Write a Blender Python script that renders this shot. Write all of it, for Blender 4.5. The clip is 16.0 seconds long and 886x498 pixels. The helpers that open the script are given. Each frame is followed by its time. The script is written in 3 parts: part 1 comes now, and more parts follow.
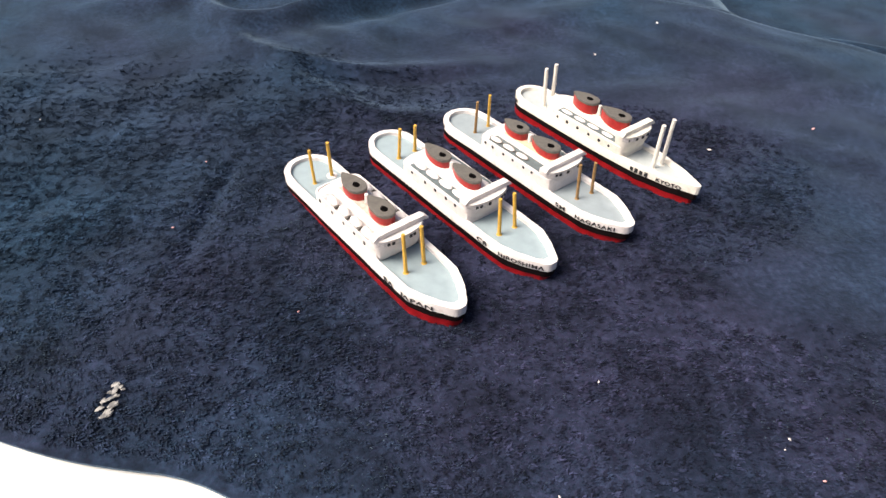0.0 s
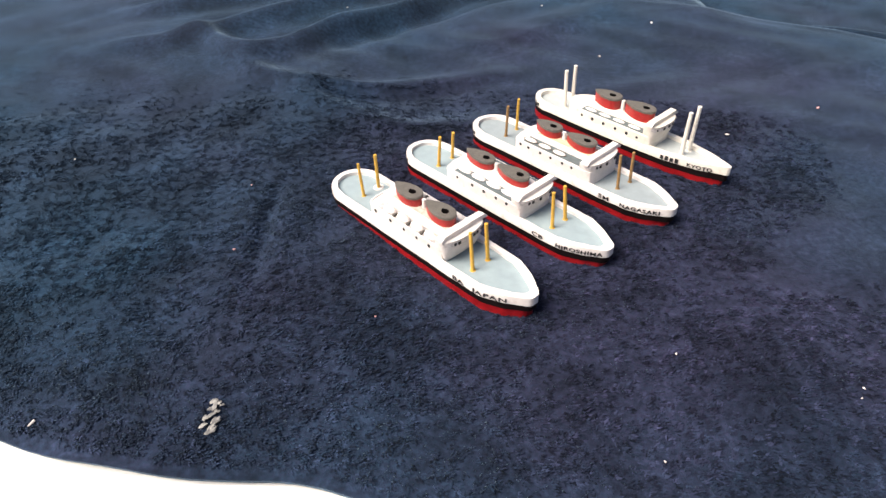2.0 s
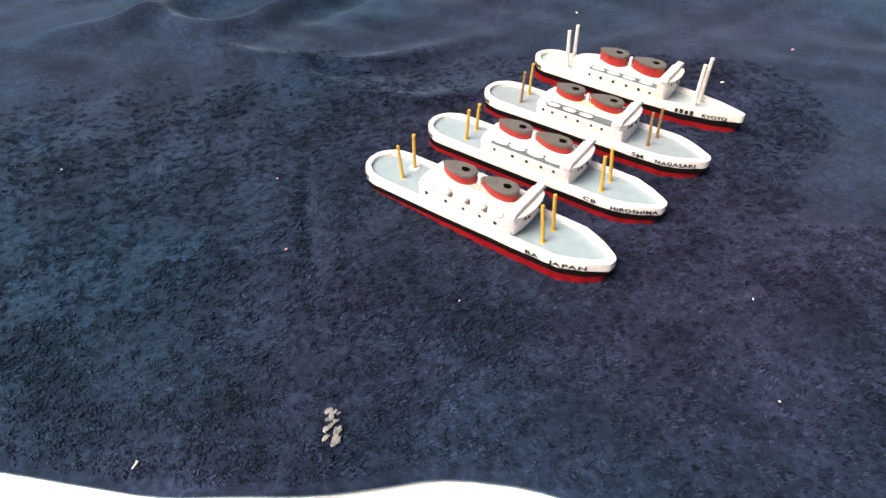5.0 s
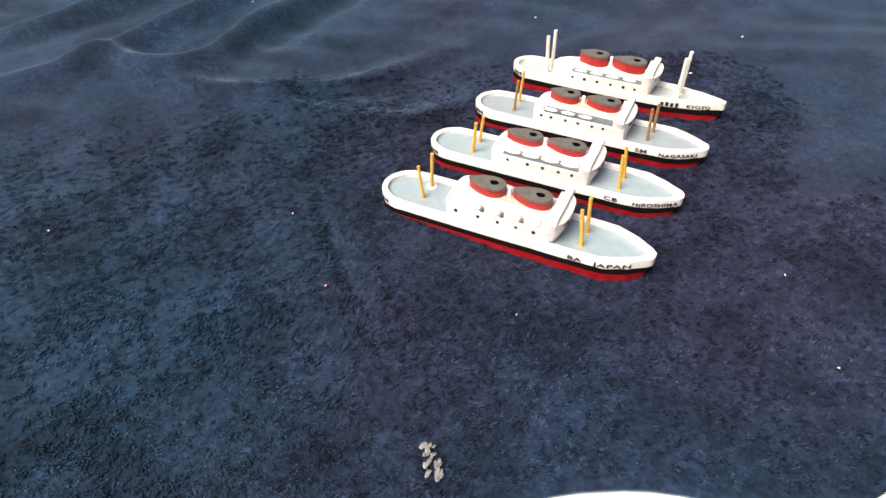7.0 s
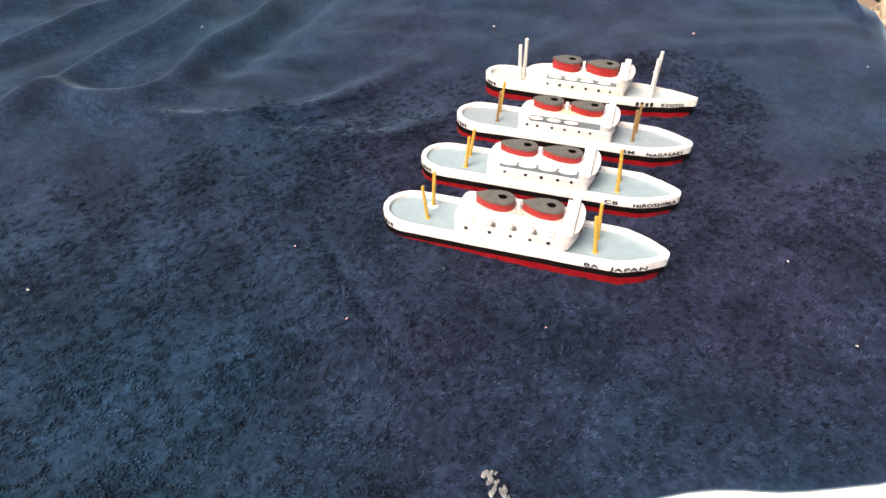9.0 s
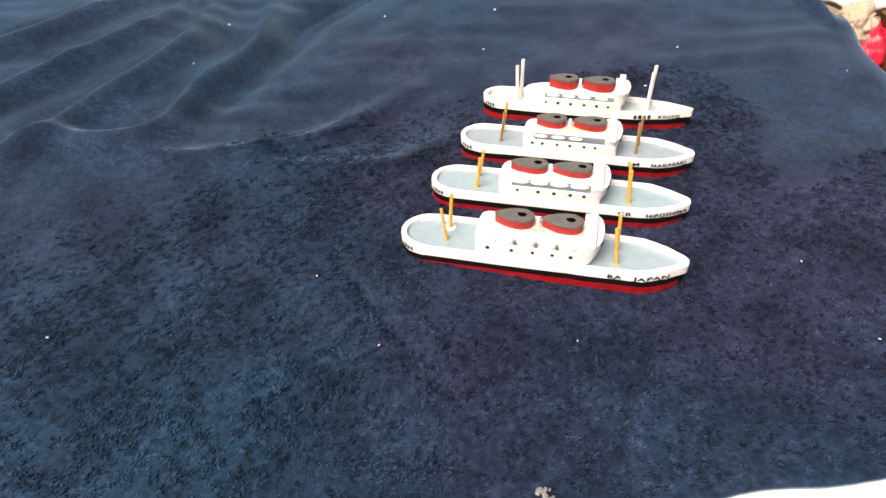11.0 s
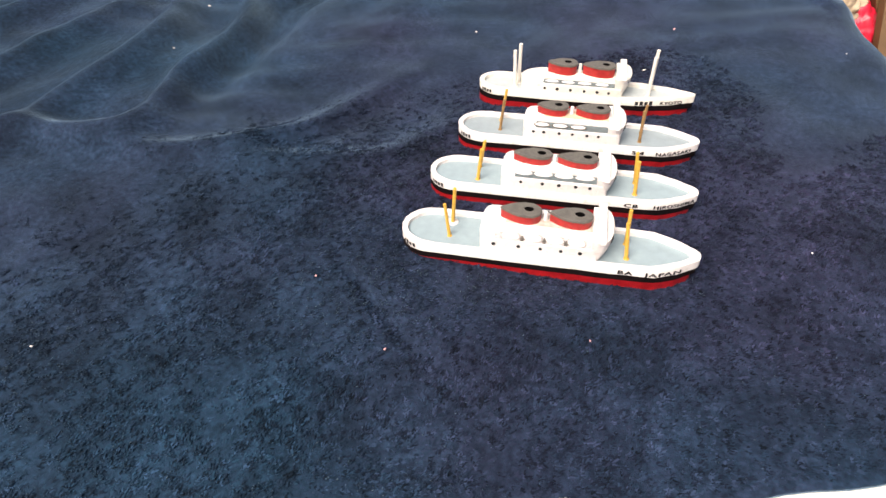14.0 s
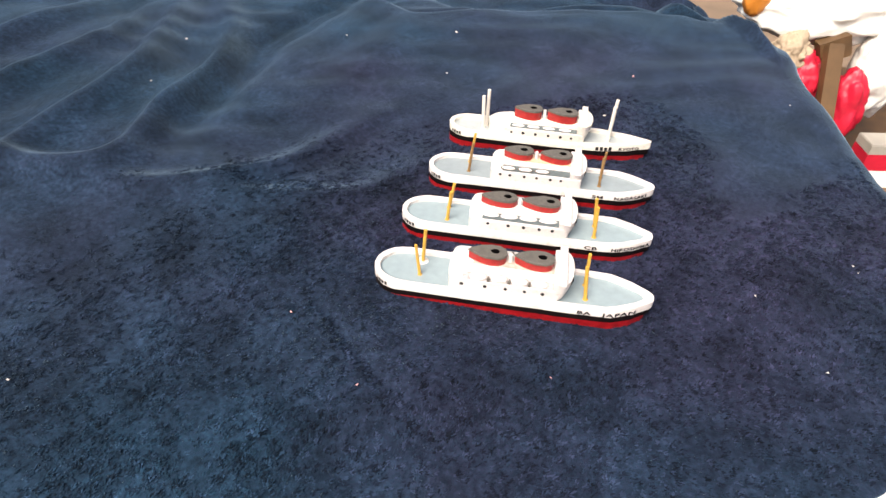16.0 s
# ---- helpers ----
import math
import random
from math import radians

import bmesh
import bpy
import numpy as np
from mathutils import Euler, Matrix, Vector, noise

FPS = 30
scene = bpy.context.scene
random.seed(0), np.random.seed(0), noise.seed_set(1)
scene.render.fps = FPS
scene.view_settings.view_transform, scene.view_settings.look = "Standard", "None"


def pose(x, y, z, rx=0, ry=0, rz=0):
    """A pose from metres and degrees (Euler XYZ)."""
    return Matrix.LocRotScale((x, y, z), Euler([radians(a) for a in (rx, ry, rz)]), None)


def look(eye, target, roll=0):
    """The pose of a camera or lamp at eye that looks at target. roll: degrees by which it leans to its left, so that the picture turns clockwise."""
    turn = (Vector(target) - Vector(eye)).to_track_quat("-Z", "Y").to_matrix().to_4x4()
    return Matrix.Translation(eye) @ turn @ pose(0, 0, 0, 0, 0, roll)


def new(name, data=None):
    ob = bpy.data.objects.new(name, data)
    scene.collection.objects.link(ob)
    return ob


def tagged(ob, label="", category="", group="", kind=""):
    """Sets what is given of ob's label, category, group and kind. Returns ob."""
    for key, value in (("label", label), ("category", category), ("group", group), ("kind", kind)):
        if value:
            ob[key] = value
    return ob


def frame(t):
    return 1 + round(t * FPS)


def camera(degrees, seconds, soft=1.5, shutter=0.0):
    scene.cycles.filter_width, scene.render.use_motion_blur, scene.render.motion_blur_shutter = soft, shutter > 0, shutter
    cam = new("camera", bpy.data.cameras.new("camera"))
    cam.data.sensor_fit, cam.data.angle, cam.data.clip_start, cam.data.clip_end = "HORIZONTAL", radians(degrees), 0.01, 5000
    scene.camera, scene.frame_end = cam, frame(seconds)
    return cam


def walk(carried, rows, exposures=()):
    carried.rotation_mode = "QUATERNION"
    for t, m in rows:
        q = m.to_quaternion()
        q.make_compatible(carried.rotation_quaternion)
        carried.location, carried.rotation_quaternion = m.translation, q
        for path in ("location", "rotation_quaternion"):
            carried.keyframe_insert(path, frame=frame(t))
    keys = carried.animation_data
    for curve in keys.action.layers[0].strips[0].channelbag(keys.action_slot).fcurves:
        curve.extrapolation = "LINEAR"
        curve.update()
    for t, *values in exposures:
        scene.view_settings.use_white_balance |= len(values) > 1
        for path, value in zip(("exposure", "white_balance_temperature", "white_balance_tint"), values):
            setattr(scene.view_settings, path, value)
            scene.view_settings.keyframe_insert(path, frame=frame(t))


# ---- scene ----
cam = camera(68.8, 16.0)
PATH = [
    (0, (0.0092, 0.0070, 0.1945), (0.0097, 1.3548, -0.9986), 0.66),
    (0.5, (-0.0058, 0.0068, 0.1950), (0.0658, 1.3303, -1.0229), 0.95),
    (1, (-0.0149, -0.0014, 0.1948), (0.0646, 1.3653, -0.9739), -0.37),
    (1.5, (-0.0190, -0.0039, 0.1944), (0.0691, 1.3698, -0.9654), -0.99),
    (2, (-0.0300, -0.0056, 0.1938), (0.0471, 1.3788, -0.9540), -2.44),
    (2.5, (-0.0417, -0.0009, 0.1950), (0.1180, 1.3312, -1.0049), -2.27),
    (3, (-0.0488, 0.0006, 0.1951), (0.1501, 1.3199, -1.0132), -2.32),
    (3.5, (-0.0577, 0.0012, 0.1951), (0.1677, 1.3231, -1.0056), -2.44),
    (4, (-0.0719, 0.0067, 0.1961), (0.1900, 1.3075, -1.0202), -1.86),
    (4.5, (-0.0850, 0.0100, 0.1979), (0.2046, 1.3001, -1.0235), -1.98),
    (5, (-0.0986, 0.0147, 0.1994), (0.2278, 1.2814, -1.0371), -1.57),
    (7.5, (-0.1558, 0.0447, 0.2026), (0.4468, 1.2176, -1.0226), -1.73),
    (8, (-0.1617, 0.0509, 0.2029), (0.4819, 1.1990, -1.0249), -1.66),
    (8.5, (-0.1689, 0.0590, 0.2036), (0.5162, 1.1794, -1.0274), -1.26),
    (9, (-0.1764, 0.0643, 0.2040), (0.5515, 1.1723, -1.0136), -1.28),
    (9.5, (-0.1839, 0.0716, 0.2045), (0.5832, 1.1553, -1.0108), -1.22),
    (10, (-0.1920, 0.0695, 0.2055), (0.6021, 1.1922, -0.9560), -2.28),
    (12.5, (-0.1958, 0.0898, 0.2040), (0.6431, 1.1427, -0.9910), -2.37),
    (13, (-0.1964, 0.0903, 0.2041), (0.6460, 1.1407, -0.9905), -2.09),
    (13.5, (-0.1967, 0.0892, 0.2039), (0.6481, 1.1452, -0.9841), -2.26),
    (14, (-0.1947, 0.0936, 0.2037), (0.6368, 1.1268, -1.0133), -1.81),
    (14.5, (-0.1951, 0.0934, 0.2037), (0.6398, 1.1283, -1.0096), -1.74),
    (15, (-0.1964, 0.0966, 0.2036), (0.6508, 1.1153, -1.0147), -0.49),
    (15.5, (-0.2007, 0.0992, 0.2113), (0.6928, 1.0898, -0.9971), 1.93),
    (16, (-0.2002, 0.0905, 0.2203), (0.7295, 1.0901, -0.9529), 1.83),
]
walk(cam, [(t, look(eye, target, roll)) for t, eye, target, roll in PATH])

# ---- light ----
world = bpy.data.worlds.new("world")
scene.world = world
world.use_nodes = True
wn = world.node_tree.nodes
sky = wn.new("ShaderNodeTexSky")
sky.sky_type, sky.sun_disc = "NISHITA", False
sky.sun_elevation, sky.sun_rotation = radians(50), radians(258)
sky.air_density, sky.dust_density, sky.ozone_density = 0.5, 4.0, 0.3
wn["Background"].inputs["Strength"].default_value = 0.10
world.node_tree.links.new(sky.outputs[0], wn["Background"].inputs["Color"])
sun = new("sun", bpy.data.lights.new("sun", "SUN"))
sun.data.energy, sun.data.angle, sun.data.color = 4.0, radians(44), (1.0, 0.90, 0.80)
sun.matrix_world = look((-0.80, -0.02, 1.15), (0, 0.2, 0))
scene.view_settings.exposure = 0.95


# ---- materials ----
def material(name, color, rough=0.6, metal=0.0, spread=0.12, scale=400.0, bump=0.15, fine=3000.0, sheen=0.0, spec=0.5, wear=None):
    """Principled surface with stains at one scale and grain with relief at a finer one."""
    m = bpy.data.materials.new(name)
    m.use_nodes = True
    nt = m.node_tree
    n, l = nt.nodes, nt.links
    p = n["Principled BSDF"]
    co = n.new("ShaderNodeTexCoord")
    big, small = n.new("ShaderNodeTexNoise"), n.new("ShaderNodeTexNoise")
    big.inputs["Scale"].default_value, small.inputs["Scale"].default_value = scale, fine
    big.inputs["Detail"].default_value, small.inputs["Detail"].default_value = 4, 2
    for t in (big, small):
        l.new(co.outputs["Object"], t.inputs["Vector"])
    ramp = n.new("ShaderNodeValToRGB")
    lo, hi = [max(0, c * (1 - spread)) for c in color], [min(1, c * (1 + spread)) for c in color]
    ramp.color_ramp.elements[0].position, ramp.color_ramp.elements[1].position = 0.3, 0.7
    ramp.color_ramp.elements[0].color, ramp.color_ramp.elements[1].color = (*lo, 1), (*hi, 1)
    l.new(big.outputs["Fac"], ramp.inputs["Fac"])
    last = ramp.outputs["Color"]
    if wear:
        spots = n.new("ShaderNodeTexNoise")
        spots.inputs["Scale"].default_value, spots.inputs["Detail"].default_value = scale * 0.8, 6
        l.new(co.outputs["Object"], spots.inputs["Vector"])
        cut = n.new("ShaderNodeMapRange")
        cut.inputs["From Min"].default_value, cut.inputs["From Max"].default_value = 0.58, 0.74
        l.new(spots.outputs["Fac"], cut.inputs["Value"])
        mix = n.new("ShaderNodeMix")
        mix.data_type = "RGBA"
        l.new(cut.outputs["Result"], mix.inputs["Factor"])
        l.new(last, mix.inputs[6])
        mix.inputs[7].default_value = (*wear, 1)
        last = mix.outputs[2]
    l.new(last, p.inputs["Base Color"])
    rr = n.new("ShaderNodeMapRange")
    rr.inputs["To Min"].default_value, rr.inputs["To Max"].default_value = max(0, rough - 0.12), min(1, rough + 0.12)
    l.new(big.outputs["Fac"], rr.inputs["Value"])
    l.new(rr.outputs["Result"], p.inputs["Roughness"])
    b = n.new("ShaderNodeBump")
    b.inputs["Strength"].default_value, b.inputs["Distance"].default_value = bump, 0.0004
    l.new(small.outputs["Fac"], b.inputs["Height"])
    l.new(b.outputs["Normal"], p.inputs["Normal"])
    p.inputs["Metallic"].default_value = metal
    p.inputs["Specular IOR Level"].default_value = spec
    p.inputs["Sheen Weight"].default_value = sheen
    return m


WHITE = material("white_paint", (0.64, 0.595, 0.565), 0.5, spread=0.05, scale=420, bump=0.5, fine=1300, wear=(0.56, 0.50, 0.45))
# white with shade and smears painted in, for the bridge front and wing
SHADE_SMEAR = material("shade_smeared_white_paint", (0.578, 0.5312, 0.5057), 0.6, spread=0.32, scale=700, bump=0.4, fine=1500)
# grey that paints in the shade between and beneath ship A's lifeboats
BOAT_SHADE = material("boat_shade_grey", (0.36, 0.34, 0.335), 0.6, spread=0.35, scale=600, bump=0.4, fine=1500)
PALE_DECK = material("pale_stone_paint", (0.3542, 0.3825, 0.3765), 0.6, spread=0.08, scale=300, bump=0.2)
CREAM = material("cream_paint", (0.66, 0.615, 0.54), 0.5, spread=0.06, scale=420, bump=0.5, fine=1300, wear=(0.60, 0.52, 0.42))
RED = material("red_paint", (0.2089, 0.004774, 0.007093), 0.35, spread=0.25, scale=260, bump=0.2)
SCARLET = material("scarlet_paint", (0.2753, 0.01193, 0.01009), 0.5, spread=0.2, scale=400, bump=0.25)
BLACK = material("black_paint", (0.006, 0.0035, 0.0035), 0.65, spread=0.3, scale=300, bump=0.2, spec=0.08)
# near-black standing in for the darkness inside the funnel holes
HOLE_DARK = material("hole_darkness_black", (0.0025, 0.002, 0.002), 0.95, spread=0.3, scale=300, bump=0.2, spec=0.02)
GREY_TOP = material("dark_grey_paint", (0.0943, 0.08528, 0.07216), 0.6, spread=0.2, scale=500, bump=0.3)
DECK = material("pale_blue_grey_paint", (0.237, 0.2962, 0.3139), 0.55, spread=0.08, scale=220, bump=0.15)
GREY_DECK = material("slate_grey_paint", (0.09, 0.1125, 0.117), 0.6, spread=0.2, scale=350, bump=0.25)
DECK_GREY = material("pale_grey_paint", (0.23, 0.2673, 0.2799), 0.55, spread=0.08, scale=220, bump=0.15)
YELLOW = material("yellow_ochre_paint", (0.527, 0.306, 0.0425), 0.5, spread=0.15, scale=600, bump=0.3)
BROWN = material("brown_wood", (0.24, 0.136, 0.048), 0.6, spread=0.25, scale=600, bump=0.3)
WORN_TOP = material("worn_brown_grey_paint", (0.40, 0.34, 0.29), 0.7, spread=0.25, scale=500, bump=0.3)
TAN = material("bare_wood", (0.55, 0.38, 0.26), 0.7, spread=0.2, scale=500, bump=0.3)
INK = material("black_ink", (0.010, 0.010, 0.011), 0.7, spread=0.3, scale=500, bump=0.1)
LINT = material("pale_lint", (0.62, 0.56, 0.52), 0.9, spread=0.2, scale=900, bump=0.3)
PINK = material("pink_lint", (0.62, 0.33, 0.32), 0.9, spread=0.2, scale=900, bump=0.3)
SILVER = material("silvery_thread", (0.18, 0.1755, 0.1665), 0.45, metal=0.2, spread=0.3, scale=900, bump=0.3)
WOOD = material("brown_wood_slat", (0.095, 0.052, 0.020), 0.6, spread=0.3, scale=40, bump=0.3, fine=300)
LINEN = material("white_crumpled_cloth", (0.78, 0.76, 0.70), 0.8, spread=0.06, scale=30, bump=0.3, fine=400)
BUFF = material("buff_paper", (0.36, 0.28, 0.19), 0.8, spread=0.15, scale=40, bump=0.3, fine=400)
CRIMSON = material("crimson_cloth", (0.48, 0.0096, 0.032), 0.45, spread=0.25, scale=40, bump=0.3, fine=400)
ORANGE = material("orange_plastic", (0.49, 0.175, 0.021), 0.5, spread=0.1, scale=40, bump=0.1, fine=400)
GREYBOARD = material("grey_board", (0.30, 0.28, 0.24), 0.7, spread=0.1, scale=40, bump=0.2, fine=400)
FLOOR = material("worn_floorboards", (0.20, 0.14, 0.09), 0.6, spread=0.25, scale=6, bump=0.2, fine=200)
TABLE = material("white_tabletop", (0.80, 0.80, 0.77), 0.4, spread=0.05, scale=20, bump=0.1, fine=600)


def fleece_material(name, tufts):
    """Navy fleece: each tuft has its own shade, with cloudy patches of nap and a slow drift between teal and violet,
    which also paints in the camera's colour shading.
    """
    m = bpy.data.materials.new(name)
    m.use_nodes = True
    n, l = m.node_tree.nodes, m.node_tree.links
    p = n["Principled BSDF"]
    co = n.new("ShaderNodeTexCoord")

    def cloud(scale, detail, low, high, start=0.32, end=0.68):
        t, r = n.new("ShaderNodeTexNoise"), n.new("ShaderNodeMapRange")
        t.inputs["Scale"].default_value, t.inputs["Detail"].default_value = scale, detail
        l.new(co.outputs["Object"], t.inputs["Vector"])
        r.inputs["From Min"].default_value, r.inputs["From Max"].default_value = start, end
        r.inputs["To Min"].default_value, r.inputs["To Max"].default_value = low, high
        l.new(t.outputs["Fac"], r.inputs["Value"])
        return r.outputs["Result"]

    ramp = n.new("ShaderNodeValToRGB")
    e = ramp.color_ramp.elements
    shades = ((0.0, 0.30), (0.18, 0.62), (0.4, 0.90), (0.65, 1.15), (0.85, 1.45), (1.0, 2.3)) if tufts else ((0.0, 0.45), (0.2, 0.75), (0.4, 0.95), (0.6, 1.1), (0.8, 1.3), (1.0, 1.6))
    while len(e) < len(shades):
        e.new(0.5)
    for k, (place, tone) in enumerate(shades):
        base = (0.0132, 0.0158, 0.0306) if k % 2 else (0.0110, 0.0172, 0.0314)
        base = base if tufts else tuple(1.04 * c for c in base)
        e[k].position, e[k].color = place, (*(c * tone for c in base), 1)
    if tufts:
        l.new(n.new("ShaderNodeNewGeometry").outputs["Random Per Island"], ramp.inputs["Fac"])
    else:
        l.new(cloud(420, 4, 0.15, 1.0), ramp.inputs["Fac"])
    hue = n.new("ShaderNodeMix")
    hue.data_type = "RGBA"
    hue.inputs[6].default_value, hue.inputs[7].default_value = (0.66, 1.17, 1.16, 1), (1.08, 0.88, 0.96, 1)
    # violet by the ships, teal farther out: the camera's colour shading painted into the cloth
    lens_cast, far, drift = n.new("ShaderNodeVectorMath"), n.new("ShaderNodeMapRange"), n.new("ShaderNodeMath")
    lens_cast.operation, lens_cast.inputs[1].default_value = "DISTANCE", (0.08, 0.26, 0.0)
    l.new(co.outputs["Object"], lens_cast.inputs[0])
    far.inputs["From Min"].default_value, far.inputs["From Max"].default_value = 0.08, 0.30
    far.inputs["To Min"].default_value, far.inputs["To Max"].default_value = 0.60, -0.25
    l.new(lens_cast.outputs["Value"], far.inputs["Value"])
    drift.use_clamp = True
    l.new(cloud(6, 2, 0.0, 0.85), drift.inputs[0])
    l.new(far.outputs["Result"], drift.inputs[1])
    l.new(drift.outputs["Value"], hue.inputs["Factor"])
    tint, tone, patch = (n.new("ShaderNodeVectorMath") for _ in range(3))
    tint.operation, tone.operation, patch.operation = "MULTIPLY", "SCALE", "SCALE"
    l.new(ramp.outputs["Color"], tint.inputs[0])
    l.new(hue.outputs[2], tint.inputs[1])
    l.new(tint.outputs["Vector"], tone.inputs[0])
    l.new(cloud(26, 4, 0.60, 1.34), tone.inputs["Scale"])
    l.new(tone.outputs["Vector"], patch.inputs[0])
    l.new(cloud(130, 3, 0.80, 1.20), patch.inputs["Scale"])
    l.new(patch.outputs["Vector"], p.inputs["Base Color"])
    p.inputs["Roughness"].default_value, p.inputs["Specular IOR Level"].default_value = 0.9, 0.08
    p.inputs["Sheen Weight"].default_value, p.inputs["Sheen Roughness"].default_value = 0.22 if tufts else 0.45, 0.36
    p.inputs["Sheen Tint"].default_value = (0.36, 0.52, 0.66, 1)
    b, fuzz = n.new("ShaderNodeBump"), n.new("ShaderNodeTexNoise")
    fuzz.inputs["Scale"].default_value, fuzz.inputs["Detail"].default_value = 1500, 3
    l.new(co.outputs["Object"], fuzz.inputs["Vector"])
    b.inputs["Strength"].default_value, b.inputs["Distance"].default_value = 0.55, 0.0005
    l.new(fuzz.outputs["Fac"], b.inputs["Height"])
    if not tufts:
        l.new(b.outputs["Normal"], p.inputs["Normal"])
    return m


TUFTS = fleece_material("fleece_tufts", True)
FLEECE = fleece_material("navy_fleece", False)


# ---- mesh helpers ----
def mesh_of(name, bm, mat, smooth=False):
    me = bpy.data.meshes.new(name)
    bmesh.ops.recalc_face_normals(bm, faces=bm.faces)
    bm.to_mesh(me)
    bm.free()
    me.materials.append(mat)
    for p in me.polygons:
        p.use_smooth = True
    if not smooth:
        me.set_sharp_from_angle(angle=radians(32))
    return me


def part(name, bm, mat, parent, label="", smooth=False):
    ob = new(name, mesh_of(name, bm, mat, smooth))
    ob.parent = parent
    return tagged(ob, label)


def prism(outline, z0, z1, bevel=0.0, bm=None, shift=(0, 0), top_scale=1.0):
    """A solid between two heights over a plan outline."""
    bm = bm or bmesh.new()
    cx = sum(p[0] for p in outline) / len(outline)
    cy = sum(p[1] for p in outline) / len(outline)
    low = [bm.verts.new((x, y, z0)) for x, y in outline]
    high = [bm.verts.new((cx + (x - cx) * top_scale + shift[0], cy + (y - cy) * top_scale + shift[1], z1)) for x, y in outline]
    n = len(outline)
    bm.faces.new(low[::-1])
    top = bm.faces.new(high)
    for i in range(n):
        bm.faces.new((low[i], low[(i + 1) % n], high[(i + 1) % n], high[i]))
    if bevel:
        bmesh.ops.bevel(bm, geom=list(top.edges), offset=bevel, segments=2, affect="EDGES", clamp_overlap=True)
    return bm


def box(x0, x1, y0, y1, z0, z1, bevel=0.0, bm=None):
    return prism([(x0, y0), (x1, y0), (x1, y1), (x0, y1)], z0, z1, bevel, bm)


def rod(a, b, r0, r1=None, sides=10, bm=None):
    """A tapering round stick from a to b."""
    bm = bm or bmesh.new()
    a, b = Vector(a), Vector(b)
    q = (b - a).to_track_quat("Z", "Y")
    r1 = r0 if r1 is None else r1
    rings = []
    for c, r in ((a, r0), (b, r1)):
        rings.append([bm.verts.new(c + q @ Vector((r * math.cos(2 * math.pi * i / sides), r * math.sin(2 * math.pi * i / sides), 0))) for i in range(sides)])
    bm.faces.new(rings[0][::-1])
    bm.faces.new(rings[1])
    for i in range(sides):
        bm.faces.new((rings[0][i], rings[0][(i + 1) % sides], rings[1][(i + 1) % sides], rings[1][i]))
    return bm


def ring_wall(outer, inner, z0, z1, bm=None):
    """A rim between two outlines of the same count."""
    bm = bm or bmesh.new()
    n = len(outer)
    o0, o1 = [[bm.verts.new((x, y, z)) for x, y in outer] for z in (z0, z1)]
    i0, i1 = [[bm.verts.new((x, y, z)) for x, y in inner] for z in (z0, z1)]
    for i in range(n):
        j = (i + 1) % n
        bm.faces.new((o0[i], o0[j], o1[j], o1[i]))
        bm.faces.new((i0[j], i0[i], i1[i], i1[j]))
        bm.faces.new((o1[i], o1[j], i1[j], i1[i]))
        bm.faces.new((o0[j], o0[i], i0[i], i0[j]))
    return bm


# ---- the cloth on its white table ----
def spline(points, v):
    """Smooth steps between (place, value) pairs."""
    xs, ys = zip(*points)
    v = np.asarray(v, float)
    return (np.interp(v - 0.008, xs, ys) + np.interp(v, xs, ys) + np.interp(v + 0.008, xs, ys)) / 3


HEM = [(-0.9, 0.30), (-0.36, 0.203), (-0.27, 0.181), (-0.21, 0.155), (-0.165, 0.133), (-0.12, 0.121), (-0.075, 0.116), (-0.045, 0.103), (-0.02, 0.083), (0.01, 0.068), (0.04, 0.068), (0.08, 0.072), (0.12, 0.083), (0.16, 0.098), (0.2, 0.115)]
SIDE = [(0.0, 0.07), (0.144, 0.202), (0.19, 0.250), (0.23, 0.290), (0.262, 0.322), (0.29, 0.362), (0.32, 0.395), (0.35, 0.425), (0.38, 0.46), (0.42, 0.52), (0.5, 0.64), (0.6, 0.68), (1.2, 0.68)]
BRINK = ((0.325, 0.345, 0.372, 0.378, 0.368, 0.345, 0.30, 0.24, 0.16), (0.26, 0.285, 0.32, 0.347, 0.383, 0.418, 0.456, 0.49, 0.53))  # where the blanket dips at the far corner
